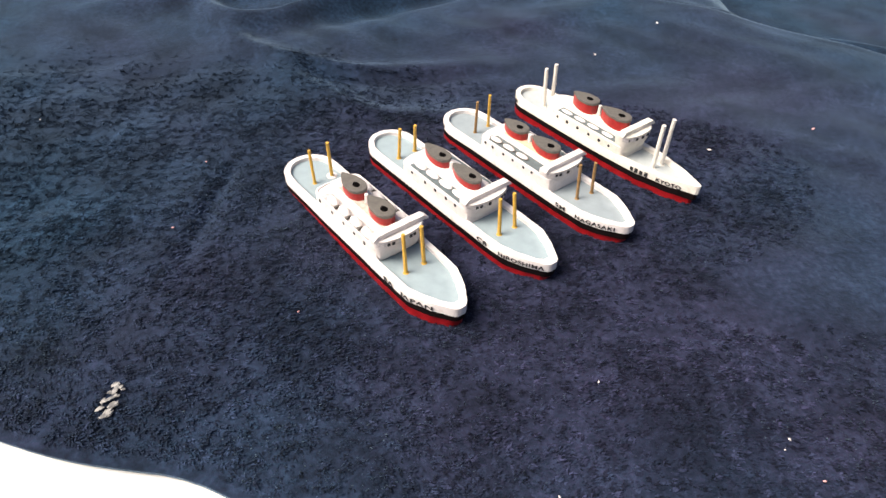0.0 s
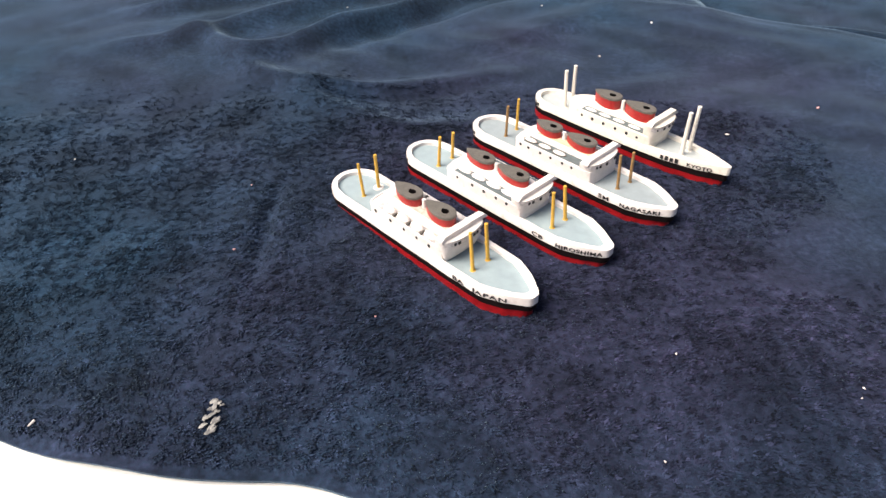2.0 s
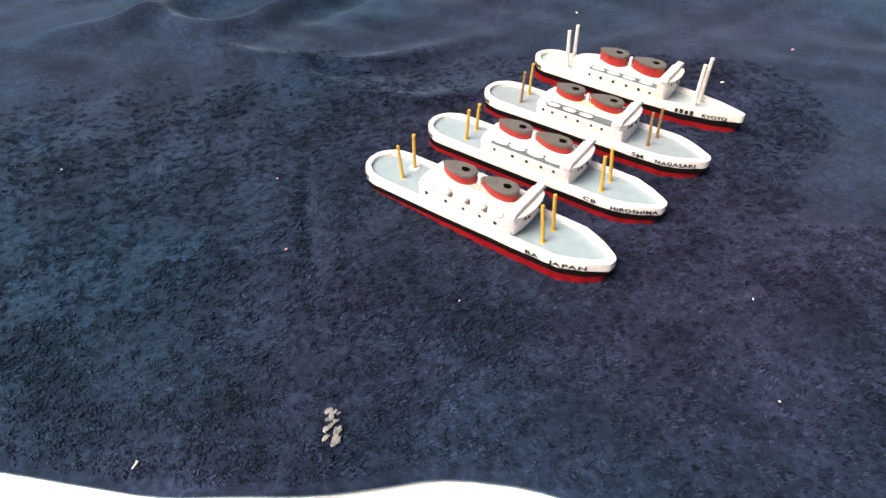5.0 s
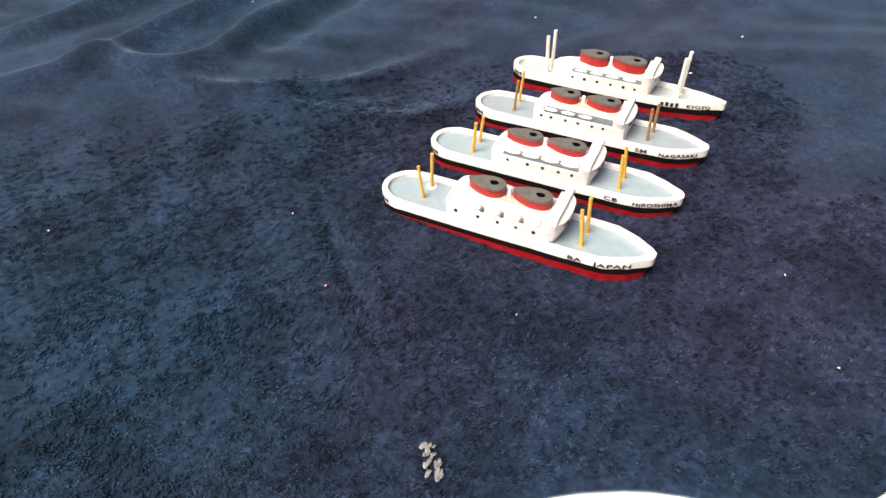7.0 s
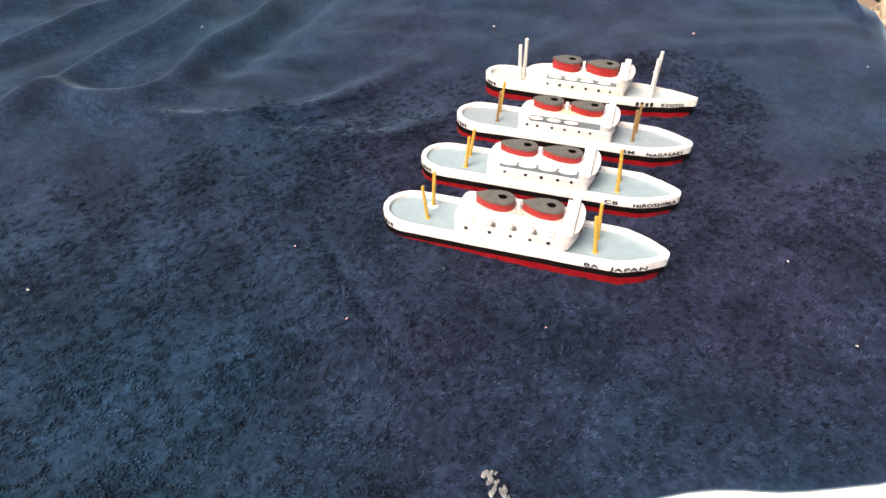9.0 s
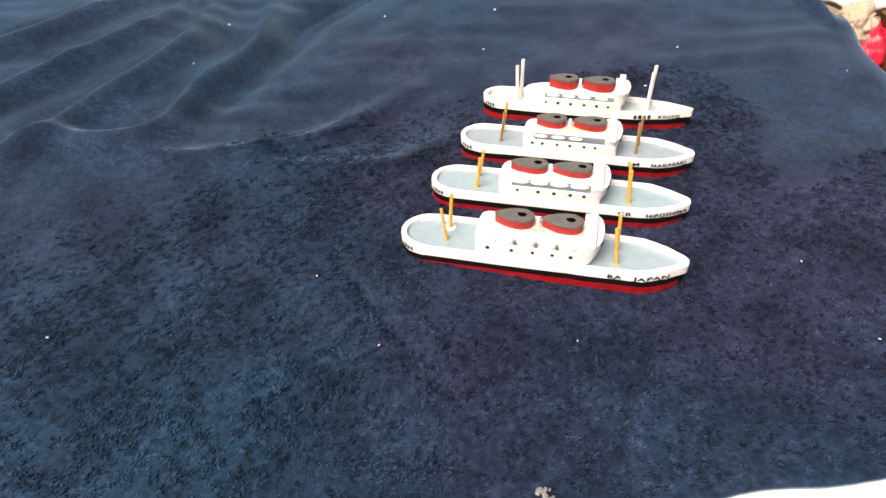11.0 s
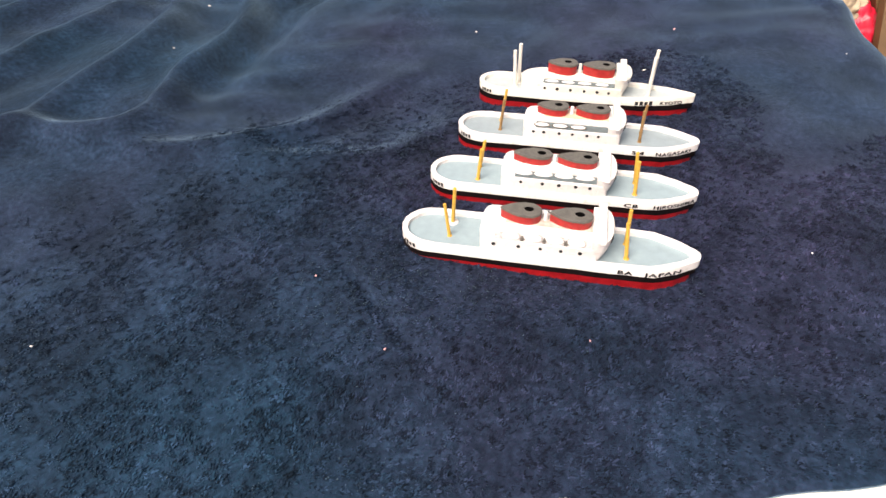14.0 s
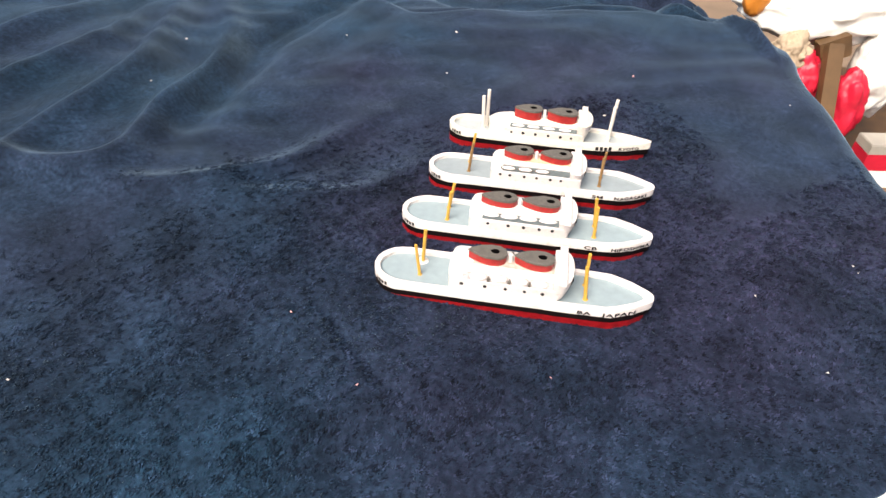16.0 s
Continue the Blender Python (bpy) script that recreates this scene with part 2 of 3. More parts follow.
FOLDS = [  # ridge lines, height and half width
    ([(-0.26, 0.635), (-0.20, 0.650), (-0.152, 0.664), (-0.103, 0.681), (-0.05, 0.71), (0.0, 0.75)], 0.0105, 0.012),
    ([(-0.26, 0.555), (-0.21, 0.563), (-0.171, 0.575), (-0.130, 0.596), (-0.100, 0.609), (-0.051, 0.638), (0.0, 0.69)], 0.0124, 0.011),
    ([(-0.25, 0.480), (-0.184, 0.494), (-0.155, 0.509), (-0.123, 0.525), (-0.094, 0.541), (-0.064, 0.566), (-0.039, 0.597), (0.0, 0.65), (0.04, 0.71)], 0.0124, 0.010),
    ([(-0.20, 0.508), (-0.172, 0.485), (-0.150, 0.461), (-0.130, 0.454), (-0.104, 0.470), (-0.080, 0.492), (-0.050, 0.514), (-0.022, 0.535), (0.0, 0.560), (0.03, 0.61), (0.05, 0.67)], 0.0125, 0.010),
    ([(-0.115, 0.455), (-0.085, 0.472), (-0.055, 0.490), (-0.025, 0.512), (0.005, 0.535), (0.04, 0.562), (0.09, 0.582), (0.15, 0.604), (0.22, 0.635), (0.30, 0.68)], -0.012, 0.016),
    ([(-0.17, 0.475), (-0.144, 0.444), (-0.125, 0.419), (-0.100, 0.403), (-0.080, 0.396), (-0.050, 0.395), (-0.020, 0.400), (0.010, 0.406), (0.05, 0.412)], 0.0085, 0.009),
    ([(-0.115, 0.405), (-0.090, 0.383), (-0.068, 0.364), (-0.045, 0.347), (-0.022, 0.344), (0.02, 0.346)], 0.0060, 0.009),
    ([(0.20, 0.58), (0.27, 0.53), (0.34, 0.49), (0.41, 0.462), (0.47, 0.45), (0.52, 0.44)], 0.012, 0.014),
    ([(0.46, 0.50), (0.437, 0.45), (0.420, 0.412), (0.403, 0.372), (0.384, 0.330), (0.362, 0.298), (0.345, 0.275)], 0.014, 0.009),
    ([(0.0, 0.455), (0.05, 0.468), (0.11, 0.495), (0.17, 0.545)], 0.004, 0.016),
    ([(-0.16, 0.21), (-0.10, 0.19), (-0.055, 0.165), (-0.02, 0.15)], 0.002, 0.010),
    ([(-0.097, 0.292), (-0.100, 0.272), (-0.102, 0.250), (-0.103, 0.228), (-0.104, 0.210)], -0.0035, 0.005),
    ([(-0.150, 0.200), (-0.132, 0.186), (-0.114, 0.168)], -0.0025, 0.005),
]


def smooth_line(points, steps=6):
    """A rounded line through a few points."""
    p = [Vector(points[0])] + [Vector(q) for q in points] + [Vector(points[-1])]
    out = []
    for a, b, c, d in zip(p, p[1:], p[2:], p[3:]):
        for k in range(steps):
            t = k / steps
            out.append(tuple(0.5 * (2 * b + (c - a) * t + (2 * a - 5 * b + 4 * c - d) * t ** 2 + (3 * b - a - 3 * c + d) * t ** 3)))
    return out + [tuple(points[-1])]


FOLDS = [(smooth_line(line), high, wide) for line, high, wide in FOLDS]


def cloth_height(x, y):
    x, y = np.asarray(x, float), np.asarray(y, float)
    z = -0.0016 + 0.0016 * np.sin(x * 31 + 1.0 + 2 * np.sin(y * 17)) * np.sin(y * 27 + 0.5) + 0.0009 * np.sin(x * 83 + 3 * np.sin(y * 41)) * np.sin(y * 67 + x * 30)
    calm = np.exp(-(((x - 0.035) / 0.11) ** 4 + ((y - 0.262) / 0.10) ** 4))
    z = z * (1 - calm) + calm * (-0.0004 - 0.004 * np.clip((x - 0.035) * 0.62 - (y - 0.262) * 0.785, -0.09, 0.09))
    z += 0.006 * np.clip((-0.03 - x) / 0.06, 0, 1) * np.clip((y - 0.12) / 0.06, 0, 1)
    brink = np.interp(y, BRINK[1], BRINK[0])
    past = np.clip((x - brink) / 0.03, 0, 1)
    z = z - (0.024 * past ** 1.5 + 0.12 * np.clip((x - brink - 0.08) / 0.1, 0, 1) ** 2) * np.clip((y - 0.265) / 0.03, 0, 1)
    z = z + 0.006 * np.clip((y - 0.40) / 0.10, 0, 1) * np.clip((0.33 - x) / 0.1, 0, 1)
    for line, high, wide in FOLDS:
        near = np.full(np.broadcast(x, y).shape, 9.0)
        fade, lee = np.zeros_like(near), np.ones_like(near)
        for k, ((ax, ay), (bx, by)) in enumerate(zip(line, line[1:])):
            t = np.clip(((x - ax) * (bx - ax) + (y - ay) * (by - ay)) / ((bx - ax) ** 2 + (by - ay) ** 2), 0, 1)
            d = np.hypot(x - ax - t * (bx - ax), y - ay - t * (by - ay))
            pos = (k + t) / (len(line) - 1)
            fade = np.where(d < near, np.sin(np.pi * (0.02 + 0.96 * pos)) ** 0.7, fade)
            away = (bx - ax) * (y - ay) - (by - ay) * (x - ax)
            lee = np.where(d < near, np.where(high > 0, 1.1 + (0.35 if high < 0.0099 or high > 0.0125 else -0.22) * np.tanh(away / (0.003 * math.hypot(bx - ax, by - ay))), 1.0), lee)
            near = np.minimum(near, d)
        z = z + high * fade * np.exp(-((near / (wide * lee)) ** 2))
    return np.where((x < brink - 0.004) & (z < -0.0045), -0.0045, z)


def cloth_point(u, v):
    """u: from the far left (0) to the side edge (1) and over it; v: from the hem (0) to the back (1)."""
    flat = np.minimum(u, 1.0)
    over = np.maximum(u - 1.0, 0.0)
    y = 0.12 + 0.94 * v
    for _ in range(4):
        x = -0.8 + (spline(SIDE, y) + 0.8) * flat
        front = spline(HEM, x)
        y = front + (1.06 - front) * v
    r = 0.022
    drop = over * 0.5
    ang = np.minimum(drop / r, np.pi / 2)
    out = r * np.sin(ang)
    down = r * (1 - np.cos(ang)) + np.maximum(drop - r * np.pi / 2, 0)
    turn = np.clip((y - 0.30) / 0.1, 0, 1)
    dx, dy = 0.75 + 0.25 * turn, -0.66 * (1 - turn)
    ripple = 0.012 * np.sin(y * 60) * np.clip(down / 0.1, 0, 1)
    z = cloth_height(x, y) * np.exp(-over * 8) - down
    return x + dx * (out + ripple), y + dy * (out + ripple), z


def build_cloth():
    us = np.concatenate([np.linspace(0, 0.35, 20, endpoint=False), np.linspace(0.35, 1.0, 240, endpoint=False), np.linspace(1.0, 1.8, 40)])
    vs = np.concatenate([np.linspace(0, 0.7, 260, endpoint=False), np.linspace(0.7, 1.0, 20)])
    U, V = np.meshgrid(us, vs)
    X, Y, Z = cloth_point(U, V)
    n, m = len(us), len(vs)
    me = bpy.data.meshes.new("fleece_blanket")
    co = np.stack([X, Y, Z], -1).reshape(-1, 3)
    idx = np.arange(n * m).reshape(m, n)
    quads = np.stack([idx[:-1, :-1], idx[:-1, 1:], idx[1:, 1:], idx[1:, :-1]], -1).reshape(-1, 4)
    me.from_pydata(co.tolist(), [], quads.tolist())
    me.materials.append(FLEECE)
    for p in me.polygons:
        p.use_smooth = True
    ob = new("fleece_blanket", me)
    thick = ob.modifiers.new("thickness", "SOLIDIFY")
    thick.thickness, thick.offset = 0.0022, -1
    return tagged(ob, "dark navy fleece blanket, rumpled at the far end", "blanket")


def add_mesh(name, verts, faces_of, sizes):
    """A mesh from arrays: faces_of are the loops, sizes the corner count of each face."""
    me = bpy.data.meshes.new(name)
    me.vertices.add(len(verts))
    me.vertices.foreach_set("co", verts.astype(np.float32).ravel())
    me.loops.add(len(faces_of))
    me.loops.foreach_set("vertex_index", faces_of.astype(np.int32))
    me.polygons.add(len(sizes))
    me.polygons.foreach_set("loop_start", np.concatenate([[0], np.cumsum(sizes)[:-1]]).astype(np.int32))
    me.update(calc_edges=True)
    me.validate()
    return me


def build_pile(parent, count, blades, seed, tall, spread, wide):
    """The napped surface of the blanket: little clumps of leaning fibres."""
    rng = np.random.default_rng(seed)
    x, y = rng.uniform(-0.36, 0.43, count), rng.uniform(0.06, 0.68, count)
    keep = (y > spline(HEM, x) + 0.0045) & (x < spline(SIDE, y) + 0.003)
    mottle = 0.5 + 0.22 * np.sin(x * 330 + 4 * np.sin(y * 150)) * np.sin(y * 410 + 4 * np.sin(x * 170)) + 0.2 * np.sin(x * 115 + 3 * np.sin(y * 70)) * np.sin(y * 140 + 2) + rng.uniform(-0.18, 0.18, count)
    keep &= mottle < 1.15 - (y - 0.30) * 4.5
    calm = np.clip((x - np.interp(y, (0.19, 0.213, 0.244, 0.291, 0.327, 0.36, 0.40), (0.10, 0.127, 0.174, 0.199, 0.195, 0.12, 0.0))) / 0.025, 0, 1) * np.clip((y - 0.17) / 0.03, 0, 1)
    keep &= mottle > 1.0 * calm
    room = np.clip(np.minimum(1.15 - (y - 0.30) * 4.5 - mottle, mottle - calm) / 0.4, 0.3, 1)
    x, y, room = x[keep], y[keep], room[keep]
    steep = np.hypot(cloth_height(x + 0.002, y) - cloth_height(x - 0.002, y), cloth_height(x, y + 0.002) - cloth_height(x, y - 0.002)) / 0.004
    x, y, room = x[steep < 0.9], y[steep < 0.9], room[steep < 0.9]
    n = len(x)
    nap = -0.5 + 0.35 * np.sin(x * 37 + 2 * np.sin(y * 29)) + 0.3 * np.sin(y * 51 + x * 23) + rng.normal(0, 0.30, n)
    lump = 0.6 + 0.55 * np.sin(x * 410 + 3 * np.sin(y * 190)) * np.sin(y * 470 + 3 * np.sin(x * 230)) + rng.uniform(-0.15, 0.3, n)
    z = cloth_height(x, y) - 0.0004
    brushed = np.clip((x - 0.16) / 0.08, 0, 1) + np.clip((y - 0.42) / 0.12, 0, 1) + 0.5 * np.clip((-0.24 - x) / 0.1, 0, 1)
    lump = lump * np.clip(1 - 0.6 * brushed, 0.3, 1) * np.clip(1.1 - (y - 0.36) * 5, 0.3, 1)
    k = np.arange(blades)
    fan = nap[:, None] + rng.normal(0, 0.35, (n, blades))
    reach = rng.uniform(0.5, 1.3, (n, blades)) * spread * room[:, None]
    high = rng.uniform(0.55, 1.1, (n, blades)) * tall * np.clip(lump, 0.25, 1.4)[:, None] * room[:, None]
    ox, oy = rng.normal(0, spread * 0.32, (2, n, blades))
    cx, cy = np.cos(fan), np.sin(fan)
    w = rng.uniform(0.6, 1.3, (n, blades)) * wide * room[:, None]
    def at(f, g, h):
        return np.stack([x[:, None] + ox * h + cx * reach * f - cy * w * g, y[:, None] + oy * h + cy * reach * f + cx * w * g, z[:, None] + high * (1 - (1 - f) ** 2.0)], -1)
    verts = np.concatenate([np.stack([x, y, z], -1)[:, None, :], np.stack([at(0.5, -1, 1), at(0.5, 1, 1), at(1.0, 0, 1)], 2).reshape(n, blades * 3, 3)], 1)
    base = np.arange(n)[:, None, None] * (1 + 3 * blades)
    m = base + 1 + 3 * k[None, :, None]
    tri = np.concatenate([np.broadcast_to(base, m.shape), m + 1, m, m, m + 1, m + 2], 2).reshape(-1)
    me = add_mesh("nap", verts.reshape(-1, 3), tri, np.full(len(tri) // 3, 3))
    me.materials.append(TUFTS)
    ob = new("nap", me)
    ob.parent = parent
    return tagged(ob, "napped navy fleece surface", kind="stuff")


blanket = build_cloth()
build_pile(blanket, 260000, 5, 4, 0.0014, 0.0021, 0.00036)

side = [(min(float(spline(SIDE, y)) - 0.016, float(np.interp(y, BRINK[1], BRINK[0])) - 0.02), y) for y in np.linspace(0.0, 1.1, 40)]
table = new("table")
part("tabletop", prism([(-0.9, -0.5), (-0.35, -0.5), (0.055, -0.05)] + side + [(-0.9, 1.1)], -0.035, -0.0075, 0.002), TABLE, table)
for x, y in ((-0.84, -0.44), (-0.36, -0.42), (-0.84, 1.04), (0.36, 1.04)):
    part("leg", box(x - 0.025, x + 0.025, y - 0.025, y + 0.025, -0.75, -0.035, 0.003), TABLE, table)
tagged(table, "plain white table with the blanket spread over it", "table")

floor = new("floor", mesh_of("floor", box(-3.0, 3.0, -3.0, 3.0, -0.80, -0.75), FLOOR))
tagged(floor, "worn brown floorboards", "floor", kind="structure")


# ---- ships ----
BLUNT = ((0.036, 1.0), (0.019, 0.955), (0.0095, 0.66))
SLIM = ((0.052, 1.0), (0.030, 0.88), (0.013, 0.55))


def hull_width(x, L, half, tip, nose):
    r = 0.016
    if x < r:
        return half * (1 - ((r - x) / r) ** 2.3) ** 0.5
    s = [(L - d, w) for d, w in nose] + [(L, tip / half)]
    if x <= s[0][0]:
        return half
    for (a, wa), (b, wb) in zip(s, s[1:]):
        if x <= b + 1e-9:
            return half * (wa + (wb - wa) * (x - a) / (b - a))
    return tip


def hull_outline(L, half, tip, inset=0.0, nose=BLUNT):
    xs = [0.0, 0.0007, 0.002, 0.004, 0.0065, 0.0095, 0.0125, 0.016, 0.03, 0.05, 0.07] + [L - d for d in (0.052, 0.044, 0.036, 0.030, 0.025, 0.019, 0.016, 0.013, 0.0095, 0.007, 0.0045, 0.0022, 0.0009, 0.0003, 0.0)]
    right = []
    mid = L * 0.45
    k = (half - inset) / half
    for x in xs:
        w = hull_width(x, L, half, tip, nose)
        xx = mid + (x - mid) * (1 - inset / mid * (1.0 if x < mid else 1.3))
        w *= {0.0: 0.45, 0.0003: 0.72, 0.0009: 0.92}.get(round(L - x, 5), 1.0)
        right.append((xx, max(w * k, 0.0004)))
    return [(x, -w) for x, w in right] + [(x, w) for x, w in right[::-1]]


def wavy(points, amount, seed):
    """Hand-cut unevenness on an outline."""
    rng = random.Random(seed)
    return [(x + rng.uniform(-amount, amount), y + rng.uniform(-amount, amount)) for x, y in points]


def band(outline, low, high, bm=None):
    """A closed hull belt whose lower and upper edges follow functions of x."""
    bm = bm or bmesh.new()
    a = [bm.verts.new((x, y, low(x))) for x, y in outline]
    b = [bm.verts.new((x, y, high(x))) for x, y in outline]
    n = len(outline)
    for i in range(n):
        bm.faces.new((a[i], a[(i + 1) % n], b[(i + 1) % n], b[i]))
    h = n // 2
    for ring in (a, b):
        for i in range(h - 1):
            bm.faces.new((ring[i], ring[i + 1], ring[n - 2 - i], ring[n - 1 - i]))
    return bm


def funnel_outline(x0, x1, half, n=13):
    """A drop: drawn to a point aft, full and round ahead."""
    top = []
    for i in range(n + 1):
        u = 1 - (1 - i / n) ** 1.25 if i > n * 0.6 else i / n
        w = math.sin(math.pi / 2 * min(1.0, u / 0.64)) ** 0.9 if u < 0.64 else max(0.0, 1 - ((u - 0.64) / 0.36) ** 2.2) ** 0.5
        top.append((x0 + (x1 - x0) * u, half * w))
    return [(x, -w) for x, w in top] + [(x, w) for x, w in top[-2:0:-1]]


def blob(cx, cy, cz, rx, ry, rz, rings=5, sides=14, flat=0.0, bm=None, seed=0, rough=0.06):
    """A rounded hand-modelled lump; below flat it is cut off level."""
    bm = bm or bmesh.new()
    rng = random.Random(seed)
    rows = []
    for i in range(rings + 1):
        a = math.pi * i / rings
        if i in (0, rings):
            rows.append([bm.verts.new((cx, cy, max(cz - rz * math.cos(a), cz - flat)))])
            continue
        rows.append([bm.verts.new((cx + rx * math.sin(a) * math.cos(2 * math.pi * j / sides) * (1 + rng.uniform(-rough, rough)),
                                   cy + ry * math.sin(a) * math.sin(2 * math.pi * j / sides) * (1 + rng.uniform(-rough, rough)),
                                   max(cz - rz * math.cos(a), cz - flat))) for j in range(sides)])
    for i in range(rings):
        p, q = rows[i], rows[i + 1]
        for j in range(sides):
            k = (j + 1) % sides
            if len(p) == 1:
                bm.faces.new((p[0], q[k], q[j]))
            elif len(q) == 1:
                bm.faces.new((p[j], p[k], q[0]))
            else:
                bm.faces.new((p[j], p[k], q[k], q[j]))
    return bm


def on_side(outline, s, lift):
    """The place at arc length s along the starboard side, from the stern, pushed out by lift."""
    n = len(outline) // 2
    for (ax, ay), (bx, by) in zip(outline[:n], outline[1:n]):
        d = math.hypot(bx - ax, by - ay)
        if s <= d:
            t = s / d
            return ax + (bx - ax) * t + (by - ay) / d * lift, ay + (by - ay) * t - (bx - ax) / d * lift
        s -= d
    return outline[n - 1]


def side_length(outline, x):
    n = len(outline) // 2
    total = 0.0
    for (ax, ay), (bx, by) in zip(outline[:n], outline[1:n]):
        d = math.hypot(bx - ax, by - ay)
        if x <= bx:
            return total + d * (x - ax) / (bx - ax)
        total += d
    return total


def lettering(text, size, x, z, outline, parent, stretch=1.0, slope=0.0):
    """Painted letters that follow the hull's side; they start at x."""
    cu = bpy.data.curves.new("lettering", "FONT")
    cu.body, cu.size, cu.offset, cu.space_character = text, size, size * 0.012, 1.15
    tmp = bpy.data.objects.new("lettering", cu)
    scene.collection.objects.link(tmp)
    bpy.context.view_layer.update()
    me = bpy.data.meshes.new_from_object(tmp.evaluated_get(bpy.context.evaluated_depsgraph_get()))
    bpy.data.objects.remove(tmp)
    s0 = side_length(outline, x)
    for v in me.vertices:
        wob = 0.00012 * math.sin(v.co.x * 1700 + size * 9000)
        px, py = on_side(outline, s0 + v.co.x * stretch, 0.0004)
        v.co = (px, py, z + v.co.y + wob + slope * v.co.x)
    bold = bmesh.new()
    for dx, dz in ((-0.00013, 0), (0, 0.00008), (0.00013, 0), (0, -0.00008)):
        stroke = me.copy()
        stroke.transform(Matrix.Translation((dx, -abs(dx) * 0.2, dz)))
        bold.from_mesh(stroke)
        bpy.data.meshes.remove(stroke)
    bold.to_mesh(me)
    bold.free()
    me.materials.clear()
    me.materials.append(INK)
    ob = new("lettering", me)
    ob.parent = parent
    return tagged(ob, "black hand-painted letters")


def strokes(x, z, count, outline, parent, step=0.0016):
    """Painted marks too blurred to read."""
    s0 = side_length(outline, x)
    bm = bmesh.new()
    for i in range(count):
        a, b = s0 + i * step, s0 + i * step + step * 0.7
        pts = [on_side(outline, a, 0.0004), on_side(outline, b, 0.0004)]
        h = step * 0.55 + 0.0009 + 0.0003 * (i % 2)
        vs = [bm.verts.new((px, py, zz)) for (px, py), zz in ((pts[0], z), (pts[1], z), (pts[1], z + h), (pts[0], z + h))]
        bm.faces.new(vs)
    return part("painted_marks", bm, INK, parent, "blurred black painted marks")


def ship(spec):
    L, half, tip = spec["L"], spec["half"], spec["tip"]
    seed, nose = spec["seed"], spec["nose"]
    s = new("model_ship")
    white = spec["white"]
    rim, deck = spec["rim"], spec["rim"] - 0.0020
    step = lambda x, a, b: max(0.0, min(1.0, (x - a) / (b - a)))
    sheer = lambda x: spec["sheer"] * (step(x, L * 0.55, L) ** 2 + 0.7 * step(L - x, L * 0.7, L) ** 2)
    red_top = lambda x: 0.0037 + 0.00012 * math.sin(x * 400 + seed)
    black_top = lambda x: 0.0070 + 0.00012 * math.sin(x * 310 + seed * 2) + 0.5 * sheer(x)
    out = wavy(hull_outline(L, half, tip, 0.0, nose), 0.00012, seed)
    inner = wavy(hull_outline(L, half, tip, 0.0026, nose), 0.00022, seed + 7)
    rake = lambda k: [(x - k * step(x, L - 0.022, L) ** 2, y * (0.985 - 8 * k)) for x, y in out]
    part("red_bottom", band(rake(0.0024), lambda x: -0.0048, red_top), RED, s, "dark red painted lower hull")
    part("black_band", band(rake(0.0006), red_top, black_top), BLACK, s, "black painted band along the hull")
    bm = bmesh.new()
    n = len(out)
    top_o = [bm.verts.new((x, y * 0.985, rim + sheer(x))) for x, y in out]
    low_o = [bm.verts.new((x, y, black_top(x))) for x, y in out]
    brow = [bm.verts.new((x, y, rim - 0.0005 + sheer(x))) for x, y in out]
    top_i = [bm.verts.new((x, y, rim + sheer(x) - 0.0001)) for x, y in inner]
    low_i = [bm.verts.new((x, y, 0.0071)) for x, y in inner]
    for i in range(n):
        j = (i + 1) % n
        bm.faces.new((low_o[i], low_o[j], brow[j], brow[i]))
        bm.faces.new((brow[i], brow[j], top_o[j], top_o[i]))
        bm.faces.new((top_o[i], top_o[j], top_i[j], top_i[i]))
        bm.faces.new((top_i[i], top_i[j], low_i[j], low_i[i]))
    part("hull", bm, white, s)
    part("deck", prism(hull_outline(L, half, tip, 0.0022, nose), 0.0066, deck), spec["deck_mat"], s, "pale blue-grey painted deck")
    # deckhouse
    a, b, hw = spec["house"]
    roof = spec["roof"]
    if spec["round_house"]:
        plan = [(b - 0.0028, -hw), (b - 0.0008, -hw + 0.0010), (b, -hw + 0.0030), (b, hw - 0.0030), (b - 0.0008, hw - 0.0010), (b - 0.0028, hw)] + [(a + 0.016 - 0.016 * math.sin(math.pi * i / 12), hw * math.cos(math.pi * i / 12)) for i in range(13)]
    else:
        c = 0.0065
        plan = [(a, -hw + c), (a + 0.0006, -hw + 0.0028), (a + 0.0016, -hw + 0.0012), (a + 0.0032, -hw + 0.0002), (a + c, -hw), (b - 0.0028, -hw), (b - 0.0008, -hw + 0.0010), (b, -hw + 0.0030), (b, hw - 0.0030), (b - 0.0008, hw - 0.0010), (b - 0.0028, hw), (a + c, hw), (a + 0.0032, hw - 0.0002), (a + 0.0016, hw - 0.0012), (a + 0.0006, hw - 0.0028), (a, hw - c)]
    part("deckhouse", prism(plan, deck - 0.0005, roof, 0.0005), white, s)
    d0 = a + (0.014 if spec["round_house"] else 0.007)
    # ship A's deck colour carries the boats' shade; the others are plain grey
    part("boat_deck", prism(wavy([(d0, -hw + 0.0010), (b - 0.0015, -hw + 0.0010), (b - 0.0015, hw - 0.0010), (d0, hw - 0.0010)], 0.0002, seed), roof - 0.0003, roof + 0.0003), spec["boat_deck"], s, "grey top of the boat deck")
